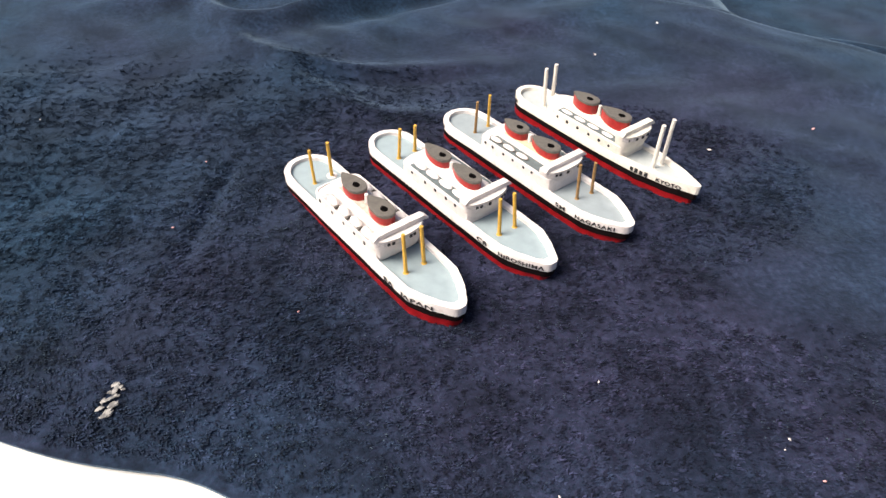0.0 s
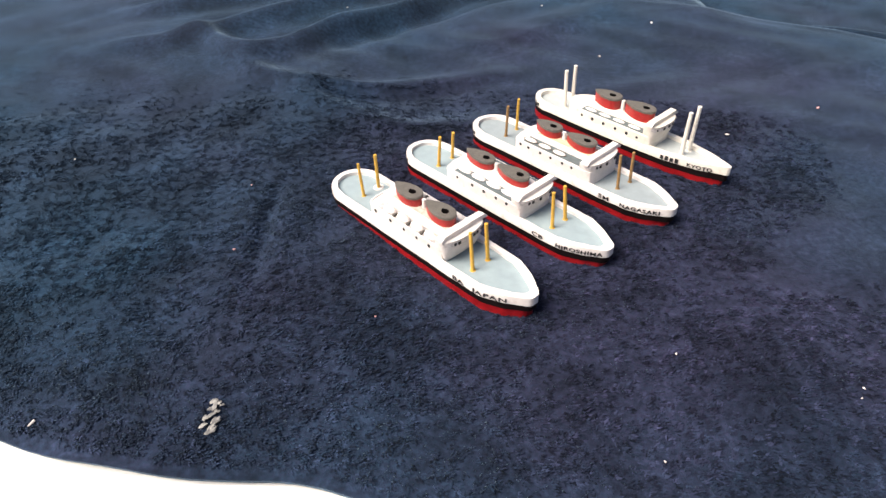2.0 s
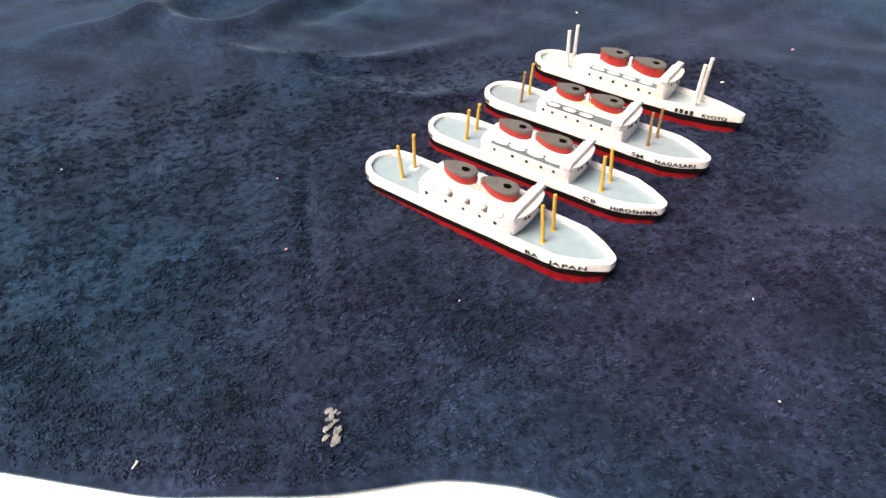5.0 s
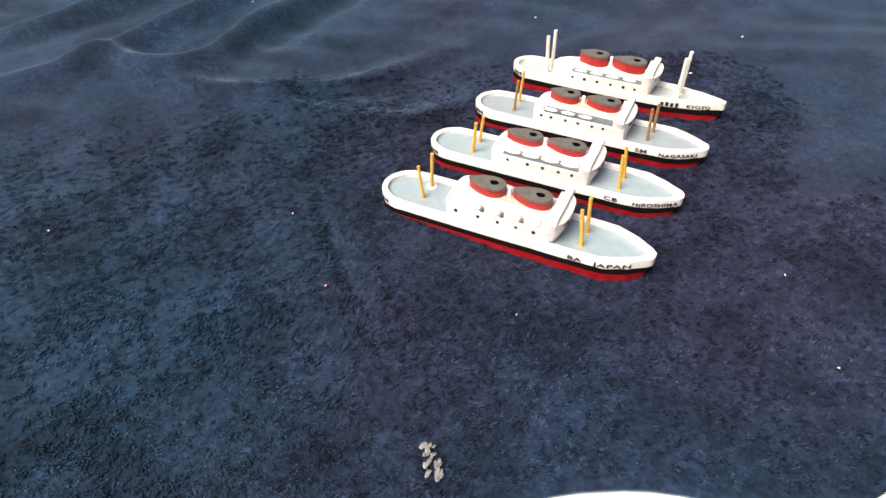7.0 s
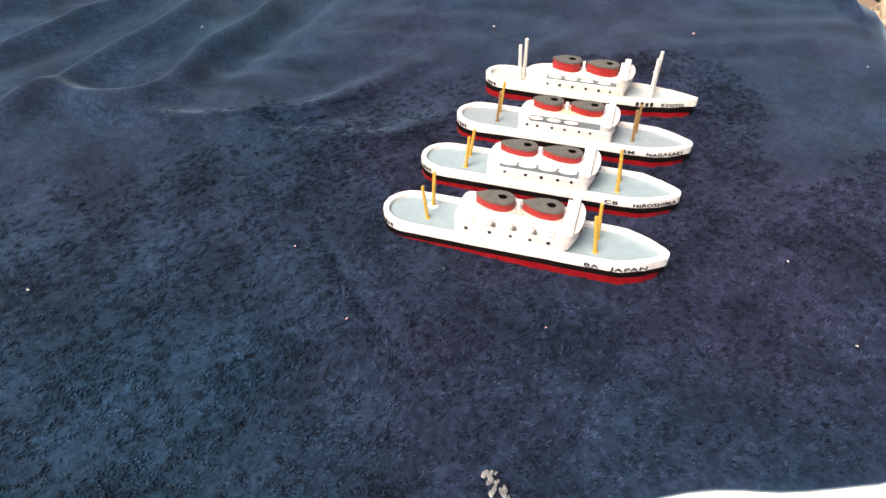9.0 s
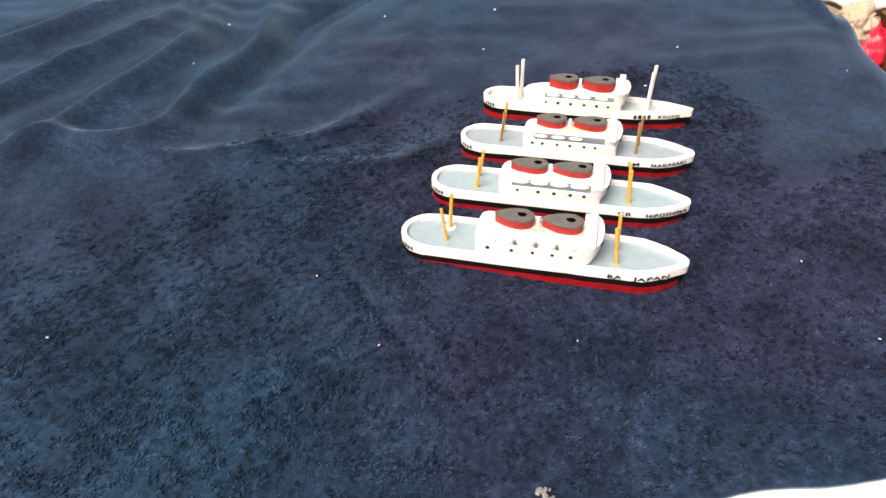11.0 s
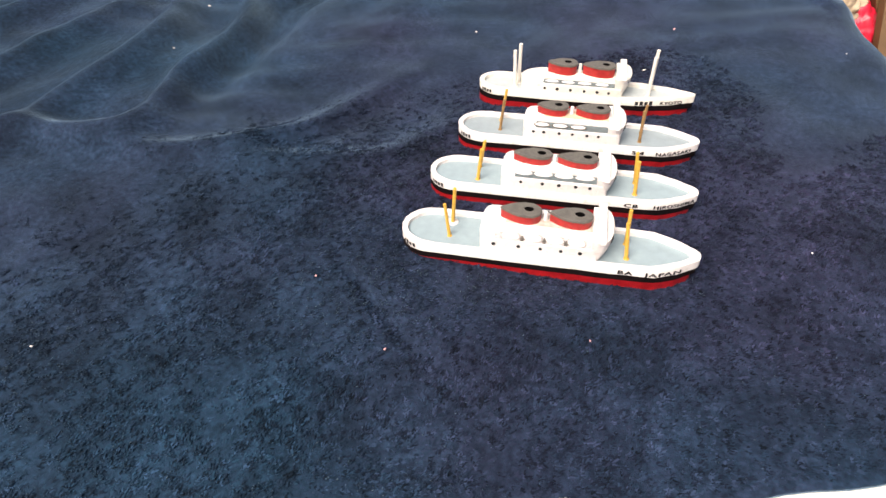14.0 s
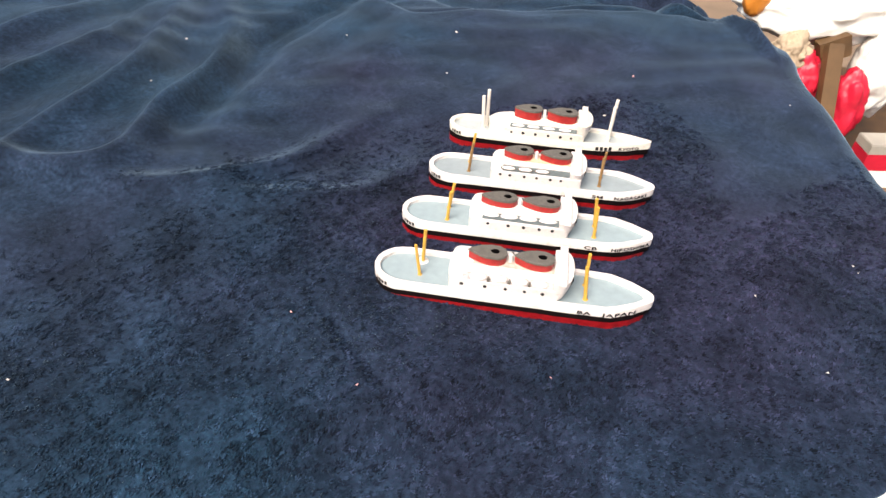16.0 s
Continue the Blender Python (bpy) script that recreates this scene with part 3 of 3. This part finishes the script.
    if spec["parapet"]:
        mid = (a + b) / 2
        rim_in = [(mid + (x - mid) * 0.97, y * 0.935) for x, y in plan]
        part("parapet", ring_wall(wavy([(x, y * 1.004) for x, y in plan], 0.0001, seed), wavy(rim_in, 0.00015, seed + 3), roof - 0.0004, roof + 0.0005), white, s, "low white rim round the boat deck")
    top, uw = roof + spec["upper"], spec["upper_half"]
    part("upper_deckhouse", prism(wavy([(d0 - 0.002, 0.0012 - uw), (d0, 0.0002 - uw), (b, -uw), (b, uw), (d0, uw - 0.0002), (d0 - 0.002, uw - 0.0012)], 0.0002, seed), roof, top, 0.0004), white, s)
    part("funnel_deck", prism(wavy([(d0 + 0.004, -0.0042), (b - 0.003, -0.0042), (b - 0.003, 0.0042), (d0 + 0.004, 0.0042)], 0.0003, seed), top - 0.0002, top + 0.00025), spec["funnel_deck"], s, "worn deck under the funnels")
    for x0, x1 in spec["funnels"]:
        fh = spec["fhalf"]
        f = part("funnel", prism(funnel_outline(x0, x1, fh), top, spec["ftop"] - 0.0013), SCARLET, s, "red drop-shaped funnel")
        part("funnel_top", prism(wavy(funnel_outline(x0 - 0.0003, x1 + 0.0004, fh + 0.0004), 0.0001, seed), spec["ftop"] - 0.0013, spec["ftop"], 0.0003), GREY_TOP, f, "dark grey funnel top")
        hx = x1 - fh * 1.25
        # solid black plug in place of a hole, its darkness put into colour
        part("funnel_hole_dark", prism([(hx + (0.0020 + 0.0006 * (k == 3)) * math.cos(k * 0.7854 + 0.4), 0.0016 * math.sin(k * 0.7854 + 0.4)) for k in range(8)], spec["ftop"] - 0.0008, spec["ftop"] + 0.00012), HOLE_DARK, f, "black plug painted as the darkness of the round opening")
    vx = (spec["funnels"][0][1] + spec["funnels"][1][0]) / 2
    part("ventilator", rod((vx, 0.0005, top), (vx, 0.0005, spec["ftop"] - 0.0010), 0.0011, 0.0009), white, s, "small white ventilator post")
    # boats
    for sy in (-1, 1):
        for i, x in enumerate(spec["boats"]):
            rx, ry, rz = spec["boat"]
            boat = part("lifeboat", blob(x, sy * (hw - spec["boat_y"]), roof + 0.0004, rx, ry, rz, 6, 14, 0.0003, None, seed * 10 + i), WHITE, s, smooth=True)
            if spec["boat_rim"]:
                ring = [(x + rx * 1.06 * math.cos(k * 0.3927), sy * (hw - spec["boat_y"]) + ry * 1.1 * math.sin(k * 0.3927)) for k in range(16)]
                part("boat_outline", ring_wall(ring, [(x + (p - x) * 0.88, sy * (hw - spec["boat_y"]) + (q - sy * (hw - spec["boat_y"])) * 0.84) for p, q in ring], roof + 0.0003, roof + 0.0003 + rz * 0.55), GREY_TOP, boat, "dark outline of the boat")
        for i, (xa, xb) in enumerate(zip(spec["boats"], spec["boats"][1:])):
            if spec["davits"]:
                xm = (xa + xb) / 2
                part("davit", prism([(xm - 0.0007, sy * (hw - 0.0012) - 0.0003), (xm + 0.0007, sy * (hw - 0.0012) - 0.0003), (xm + 0.0002, sy * (hw - spec["boat_y"]) + 0.0003), (xm - 0.0002, sy * (hw - spec["boat_y"]) + 0.0003)], roof, roof + 0.0016), GREY_TOP, s, "dark davit between the boats")
    # portholes
    for x in spec["ports"]:
        for sy in (-1, 1):
            r = random.Random(int(x * 1e5) + seed).uniform(0.00075, 0.00105)
            part("porthole", rod((x, sy * (hw - 0.0003), spec["portz"]), (x, sy * (hw + 0.00012), spec["portz"]), r, r, 9), INK, s, "round black porthole")
    # masts
    for (x, y, x1, y1, z1, r, mat) in spec["masts"]:
        m = part("mast", rod((x, y, deck - 0.0005), (x1, y1, z1), r, r * 0.9, 10), mat, s)
        part("foot", rod((x, y, deck), (x, y, deck + 0.0003), r * 1.5, r * 1.25, 10), mat if not spec["white_foot"] or y < 0 or x > 0.05 else WHITE, m)
    if spec["white_foot"]:
        part("mast_base", rod((0.0222, 0.0065, deck - 0.0001), (0.0222, 0.0065, deck + 0.0004), 0.0028, 0.0026, 14), WHITE, s, "round white mast base")
    # bridge
    bx, ztop, wing = spec["bridge"], spec["bridge_top"], spec["wing"]
    n = 16
    bm = bmesh.new()
    rows = []
    zb, zt = deck - 0.0003, ztop - 0.0024
    for k in range(6):
        f = k / 5
        swell = 0.0004 + 0.0054 * math.sin(math.pi * 0.5 * f) ** 0.75
        ring = [(bx - 0.003, -hw - 0.0001 + 0.003 * (1 - f) ** 2)] + [(bx + swell * math.cos(math.pi * (i / n - 0.5)) ** 0.7, (hw + 0.0001 - 0.0030 * (1 - f) ** 2) * math.sin(math.pi * (i / n - 0.5))) for i in range(n + 1)] + [(bx - 0.003, hw + 0.0001 - 0.003 * (1 - f) ** 2)]
        rows.append([bm.verts.new((x, y, zb + (zt - zb) * f)) for x, y in ring])
    for p, q in zip(rows, rows[1:]):
        for i in range(len(p)):
            k = (i + 1) % len(p)
            bm.faces.new((p[i], p[k], q[k], q[i]))
    bm.faces.new(rows[0][::-1])
    bm.faces.new(rows[-1])
    part("bridge_house", bm, white, s)
    part("bridge_wing", wing_mesh(bx - 0.0010, bx + 0.0024, wing, ztop - 0.0022, ztop, seed), white, s)
    # no hollow is cut: a grey strip paints the groove's shade
    part("wing_groove_shade", box(bx + 0.0002, bx + 0.0009, -wing * 0.84, wing * 0.86, ztop - 0.0006, ztop + 0.00012), SHADE_SMEAR, s, "grey strip painted as the shade of a groove along the bridge wing")
    # grey band: the shade under the wing put into colour, with smears
    bm = bmesh.new()
    lo, hi = [], []
    for i in range(19):
        a = math.pi * (0.06 + 0.88 * i / 18 - 0.5)
        x, y = bx + 0.0002 + 0.00585 * math.cos(a) ** 0.7, (hw + 0.0003) * math.sin(a)
        lo.append(bm.verts.new((x - 0.0004, y, zt - 0.0028 - 0.0005 * math.sin(i * 1.7 + seed))))
        hi.append(bm.verts.new((x, y, zt - 0.0002)))
    for i in range(18):
        bm.faces.new((lo[i], lo[i + 1], hi[i + 1], hi[i]))
    part("window_band", bm, SHADE_SMEAR, s, "grey band of painted shade and smears round the bridge windows")
    for i, y in enumerate(spec["windows"]):
        t = math.asin(max(-1, min(1, y / (hw - 0.0007)))) / math.pi + 0.5
        xw = bx + 0.00600 * math.cos(math.pi * (t - 0.5)) ** 0.7
        part("bridge_window", box(xw - 0.0015, xw + 0.0003, y - 0.0006, y + 0.0006, ztop - 0.0048, ztop - 0.0034), INK, s, "dark bridge window")
    # names
    out0 = hull_outline(L, half, tip, 0.0, nose)
    if spec["prefix"]:
        lettering(spec["prefix"], 0.0029, L - 0.0348, 0.0078, out0, s, 1.65)
    else:
        strokes(L - 0.0340, 0.0076, 4, out0, s, 0.0027)
    lettering(spec["name"], 0.0028, L - spec["name_at"], 0.0078, out0, s, spec["stretch"] * 1.2)
    strokes(0.0030, 0.0079, 4, out0, s, 0.0019)
    s.matrix_world = Matrix.Translation((spec["bow"][0], spec["bow"][1], -spec["sink"])) @ Euler((0, 0, radians(spec["turn"]))).to_matrix().to_4x4() @ Matrix.Translation((-L, spec["off"], 0))
    return tagged(s, spec["label"], "model ship", "row of model ships")


def wing_mesh(x0, x1, wing, z0, z1, seed):
    """The bridge wing: a bar right across the ship with rounded, slightly drooping ends."""
    bm = bmesh.new()
    rng = random.Random(seed)
    n = 12
    loops = []
    for i in range(n + 1):
        f = -1 + 2 * i / n
        y = f * wing + (0.0016 if f > 0.5 else 0.0)
        end = max(0.0, (abs(f) - 0.8) / 0.2)
        drop = 0.0010 * end ** 2 + rng.uniform(-0.0001, 0.0001)
        grow = 0.0006 * end
        zb, zt = z0 - grow - drop * 0.5, z1 - drop
        inset = 0.0007 * (1 if i in (0, n) else 0)
        loops.append([bm.verts.new(p) for p in ((x0, y, zb + inset), (x1, y, zb + inset), (x1 + 0.0002, y, (zb + zt) / 2), (x1, y, zt - inset), (x0, y, zt - inset))])
    for p, q in zip(loops, loops[1:]):
        for j in range(5):
            k = (j + 1) % 5
            bm.faces.new((p[j], p[k], q[k], q[j]))
    bm.faces.new(loops[0])
    bm.faces.new(loops[-1][::-1])
    return bm


A = dict(parapet=True, nose=BLUNT, deck_mat=DECK, sink=0.0003, L=0.132, half=0.0134, tip=0.0026, rim=0.0112, sheer=0.0, seed=1, white=WHITE, house=(0.0368, 0.0885, 0.0119), round_house=False, roof=0.0172, upper=0.0041,
         boat_deck=BOAT_SHADE, funnel_deck=WORN_TOP, funnels=[(0.0451, 0.0627), (0.0665, 0.0845)], fhalf=0.0043, ftop=0.0268,
         boats=[0.051, 0.0605, 0.070, 0.079], boat=(0.0043, 0.0021, 0.0025), boat_y=0.0030, upper_half=0.0060, boat_rim=False, davits=True,
         ports=[0.0437, 0.0545, 0.064, 0.0727, 0.0808], portz=0.0152,
         masts=[(0.1010, -0.005, 0.0988, -0.0042, 0.0282, 0.0009, YELLOW), (0.1008, 0.0045, 0.1000, 0.004, 0.0290, 0.0009, YELLOW), (0.0226, -0.0033, 0.0206, -0.003, 0.027, 0.0008, YELLOW), (0.0222, 0.0065, 0.0236, 0.0055, 0.0295, 0.0009, YELLOW)],
         white_foot=True, bridge=0.0882, bridge_top=0.0247, wing=0.0130, windows=[-0.0075, -0.0055, 0.003, 0.005, 0.0085], prefix="BA", name="JAPAN", stretch=1.5, name_at=0.0232,
         bow=(0.018, 0.181), turn=-51.5, off=-0.0010, label="white wooden model liner with yellow masts and bulky lifeboats")
B = dict(A, parapet=False, sink=0.0013, half=0.0128, seed=2, roof=0.0177, upper=0.0027, fhalf=0.0039, ftop=0.0255, boat_deck=GREY_DECK, funnel_deck=WHITE, funnels=[(0.0421, 0.0606), (0.0636, 0.0827)],
         boats=[0.048, 0.0575, 0.0675, 0.0775], boat=(0.0047, 0.0019, 0.0011), boat_y=0.0046, upper_half=0.0056, davits=False, ports=[0.0472, 0.0576, 0.0655, 0.0735, 0.0802], portz=0.0158,
         masts=[(0.1022, -0.0042, 0.1012, -0.0042, 0.0284, 0.0009, YELLOW), (0.1025, 0.005, 0.1008, 0.0045, 0.0274, 0.0009, YELLOW), (0.0250, -0.0042, 0.0266, -0.004, 0.0272, 0.0009, YELLOW), (0.0243, 0.0065, 0.027, 0.005, 0.0262, 0.0009, YELLOW)],
         white_foot=False, bridge=0.0862, bridge_top=0.0234, windows=[-0.008, -0.006, -0.0015, 0.006, 0.008], prefix="CB", name="HIROSHIMA", stretch=1.08, name_at=0.0212,
         bow=(0.057, 0.208), turn=-51.3, label="white wooden model liner with yellow masts and grey boat deck")
C = dict(B, sink=0.0010, half=0.0129, deck_mat=DECK_GREY, L=0.130, seed=3, fhalf=0.0040, ftop=0.0262, upper=0.0031, funnels=[(0.0435, 0.0596), (0.064, 0.0815)], funnel_deck=TAN, boats=[0.047, 0.0565, 0.066], boat=(0.0042, 0.0019, 0.0009), boat_y=0.0034, upper_half=0.0052, boat_rim=True,
         ports=[0.0428, 0.0483, 0.0564, 0.0633, 0.071, 0.0769], portz=0.0158,
         masts=[(0.0992, -0.0027, 0.0986, -0.0035, 0.0285, 0.0008, BROWN), (0.1002, 0.0065, 0.1004, 0.005, 0.0272, 0.0008, BROWN), (0.0238, -0.0025, 0.0257, -0.0035, 0.0288, 0.0008, BROWN), (0.023, 0.0075, 0.0258, 0.005, 0.0300, 0.0008, YELLOW)],
         bridge=0.0846, bridge_top=0.0235, prefix="SM", name="NAGASAKI", stretch=1.08, name_at=0.0226, bow=(0.095, 0.233), turn=-51.5, label="white wooden model liner with thin brown masts")
D = dict(B, deck_mat=PALE_DECK, sink=0.0008, nose=SLIM, L=0.1275, half=0.0114, tip=0.0012, seed=4, sheer=0.0008, white=CREAM, house=(0.0255, 0.0860, 0.0105), round_house=True, roof=0.0168, upper=0.0026, ftop=0.0264,
         funnel_deck=CREAM, funnels=[(0.0411, 0.058), (0.0615, 0.080)], fhalf=0.0043, boats=[0.0445, 0.054, 0.0635, 0.0735], boat=(0.0040, 0.0014, 0.0006), boat_y=0.0031, upper_half=0.0050,
         ports=[0.0407, 0.048, 0.0557, 0.0637, 0.0712, 0.0778], portz=0.0138,
         masts=[(0.1008, -0.0020, 0.1012, -0.0022, 0.0340, 0.00115, CREAM), (0.1015, 0.0042, 0.1024, 0.0034, 0.0358, 0.00115, CREAM), (0.0222, -0.0026, 0.0212, -0.0026, 0.0322, 0.00115, CREAM), (0.0236, 0.0024, 0.0240, 0.0019, 0.0345, 0.00115, CREAM)],
         bridge=0.0838, bridge_top=0.0252, wing=0.0115, windows=[-0.008, -0.004, 0.0, 0.004], prefix="", name="KYOTO", stretch=1.02, name_at=0.0198, bow=(0.134, 0.262), turn=-52.2, label="cream wooden model liner with thick white masts")
for spec in (A, B, C, D):
    ship(spec)


# ---- bits on the blanket ----
def speck(x, y, size, mat, seed, name="lint_speck", label="pale speck of lint caught in the blanket"):
    z = float(cloth_height(x, y)) + 0.0012
    ob = new(name, mesh_of(name, blob(0, 0, 0, size, size * 0.6, size * 0.5, 4, 7, 1.0, None, seed, 0.35), mat))
    ob.matrix_world = pose(x, y, z, 10, 15, seed * 47 % 360)
    return tagged(ob, label, "lint", "specks of lint")


for i, (x, y, r, mat) in enumerate([(0.156, 0.3125, 0.0011, LINT), (0.224, 0.337, 0.0011, PINK), (0.272, 0.235, 0.0006, LINT), (0.165, 0.475, 0.0011, LINT), (0.112, 0.428, 0.0010, LINT), (0.09, 0.527, 0.0011, LINT),
                                    (-0.0485, 0.1845, 0.0006, PINK), (0.047, 0.1085, 0.0006, LINT), (0.135, 0.116, 0.0006, PINK), (0.126, 0.127, 0.0004, LINT), (0.067, 0.153, 0.0005, LINT), (0.129, 0.131, 0.0006, LINT),
                                    (-0.017, 0.593, 0.0011, LINT), (-0.07, 0.534, 0.0010, LINT), (-0.1125, 0.284, 0.0007, PINK), (-0.2185, 0.3265, 0.0008, LINT), (-0.1135, 0.2325, 0.0007, PINK)]):
    speck(x, y, r, mat, i + 3)
splinter = new("wood_splinter", mesh_of("wood_splinter", rod((-0.1732, 0.1446, 0.0020), (-0.1712, 0.1466, 0.0028), 0.0002, 0.0005, 6), LINT))
tagged(splinter, "short pale splinter of wood lying on the blanket", "splinter")
patch = new("silvery_thread")
rng = random.Random(5)
for i in range(20):
    x, y = -0.1098 + 0.0058 * rng.random(), 0.1350 + 0.0125 * (i + rng.random()) / 20
    x += 0.25 * (y - 0.141)
    size = rng.uniform(0.0009, 0.0017)
    ob = part("strand", blob(0, 0, 0, size * 1.1, size * 0.55, 0.0003, 4, 8, 1.0, None, i, 0.35), SILVER, patch)
    ob.matrix_local = pose(x, y, float(cloth_height(x, y)) + 0.0013, 0, rng.uniform(-15, 15), rng.uniform(25, 75))
tagged(patch, "loose silvery thread snagged in the blanket's pile", "thread")


# ---- heap beyond the blanket's edge ----
def crumpled(name, at, size, mat, seed, label, category, detail=3, rough=0.35, turn=0):
    bm = bmesh.new()
    bmesh.ops.create_icosphere(bm, subdivisions=detail + 1, radius=1.0)
    for v in bm.verts:
        p = v.co.normalized()
        q = p * 1.6 + Vector((seed * 3.1, seed * 1.7, 0))
        k = 1 + rough * (abs(noise.noise(q)) * 1.6 - 0.5) + rough * 0.5 * (abs(noise.noise(q * 2.6)) - 0.25) + rough * 0.2 * noise.noise(q * 6)
        v.co = Vector((p.x * size[0] * k, p.y * size[1] * k, p.z * size[2] * k))
    ob = new(name, mesh_of(name, bm, mat, True))
    ob.matrix_world = pose(*at, 0, 0, turn)
    return tagged(ob, label, category)


stand = new("wooden_stand")
part("seat", box(0.50, 0.95, 0.02, 0.62, -0.2525, -0.2225, 0.003), WOOD, stand)
for x, y in ((0.55, 0.05), (0.92, 0.05), (0.55, 0.59), (0.92, 0.59)):
    part("leg", box(x - 0.015, x + 0.015, y - 0.015, y + 0.015, -0.75, -0.2525, 0.002), WOOD, stand)


def plank(name, a, b, width, thick, mat, parent):
    """A slat from a to b, its broad side towards the table."""
    a, b = Vector(a), Vector(b)
    along = (b - a).normalized()
    flat = Vector((0.745, -0.666, 0.02))
    flat = (flat - along * flat.dot(along)).normalized()
    deep = along.cross(flat)
    m = Matrix((flat, deep, along)).transposed().to_4x4()
    m.translation = a
    ob = part(name, box(-width / 2, width / 2, -thick / 2, thick / 2, 0, (b - a).length, 0.0015), mat, parent)
    ob.matrix_local = m
    return ob


plank("upright", (0.5800, 0.2697, -0.2205), (0.6270, 0.3237, -0.0775), 0.018, 0.012, WOOD, stand)
plank("top_rail", (0.6270, 0.3377, -0.0935), (0.6520, 0.3162, -0.0800), 0.026, 0.016, WOOD, stand)
tagged(stand, "brown wooden stand heaped with cloth, beside the table", "stand")
crumpled("red_bag", (0.6200, 0.3447, -0.1320), (0.026, 0.026, 0.042), CRIMSON, 2, "shiny crimson cloth bag crumpled on the stand", "bag", 4, 0.17)
crumpled("red_cloth", (0.6500, 0.2937, -0.1555), (0.022, 0.024, 0.050), CRIMSON, 5, "crimson cloth with pale specks on the stand", "cloth", 4, 0.17)
crumpled("white_sheet", (0.7050, 0.3807, -0.0565), (0.115, 0.09, 0.048), LINEN, 3, "white crumpled sheet heaped behind red cloth", "sheet", 4, 0.2, -42)
crumpled("white_pillowcase", (0.6930, 0.2817, -0.1105), (0.040, 0.034, 0.060), LINEN, 7, "white crumpled pillowcase beside a wooden upright", "pillowcase", 4, 0.16)
crumpled("buff_wrapping", (0.6080, 0.3617, -0.0960), (0.024, 0.022, 0.026), BUFF, 4, "crumpled buff wrapping paper above red bag", "paper", 4, 0.32)
crumpled("orange_pouch", (0.6030, 0.4190, -0.0450), (0.015, 0.016, 0.024), ORANGE, 6, "orange pouch half hidden behind the blanket", "pouch", 3, 0.15)
for z, high, mat, name, label in ((-0.215, 0.024, LINEN, "cream_box", "cream card box lying on the stand"), (-0.191, 0.022, CRIMSON, "red_book", "thin red book on a cream box"), (-0.169, 0.012, GREYBOARD, "grey_board", "grey board on top of a red book")):
    ob = new(name, mesh_of(name, box(-0.02, 0.12, -0.001, 0.03, 0, high, 0.001), mat))
    ob.matrix_world = pose(0.622, 0.222, z - 0.0075, 0, 0, -42)
    tagged(ob, label, name.split("_")[1])
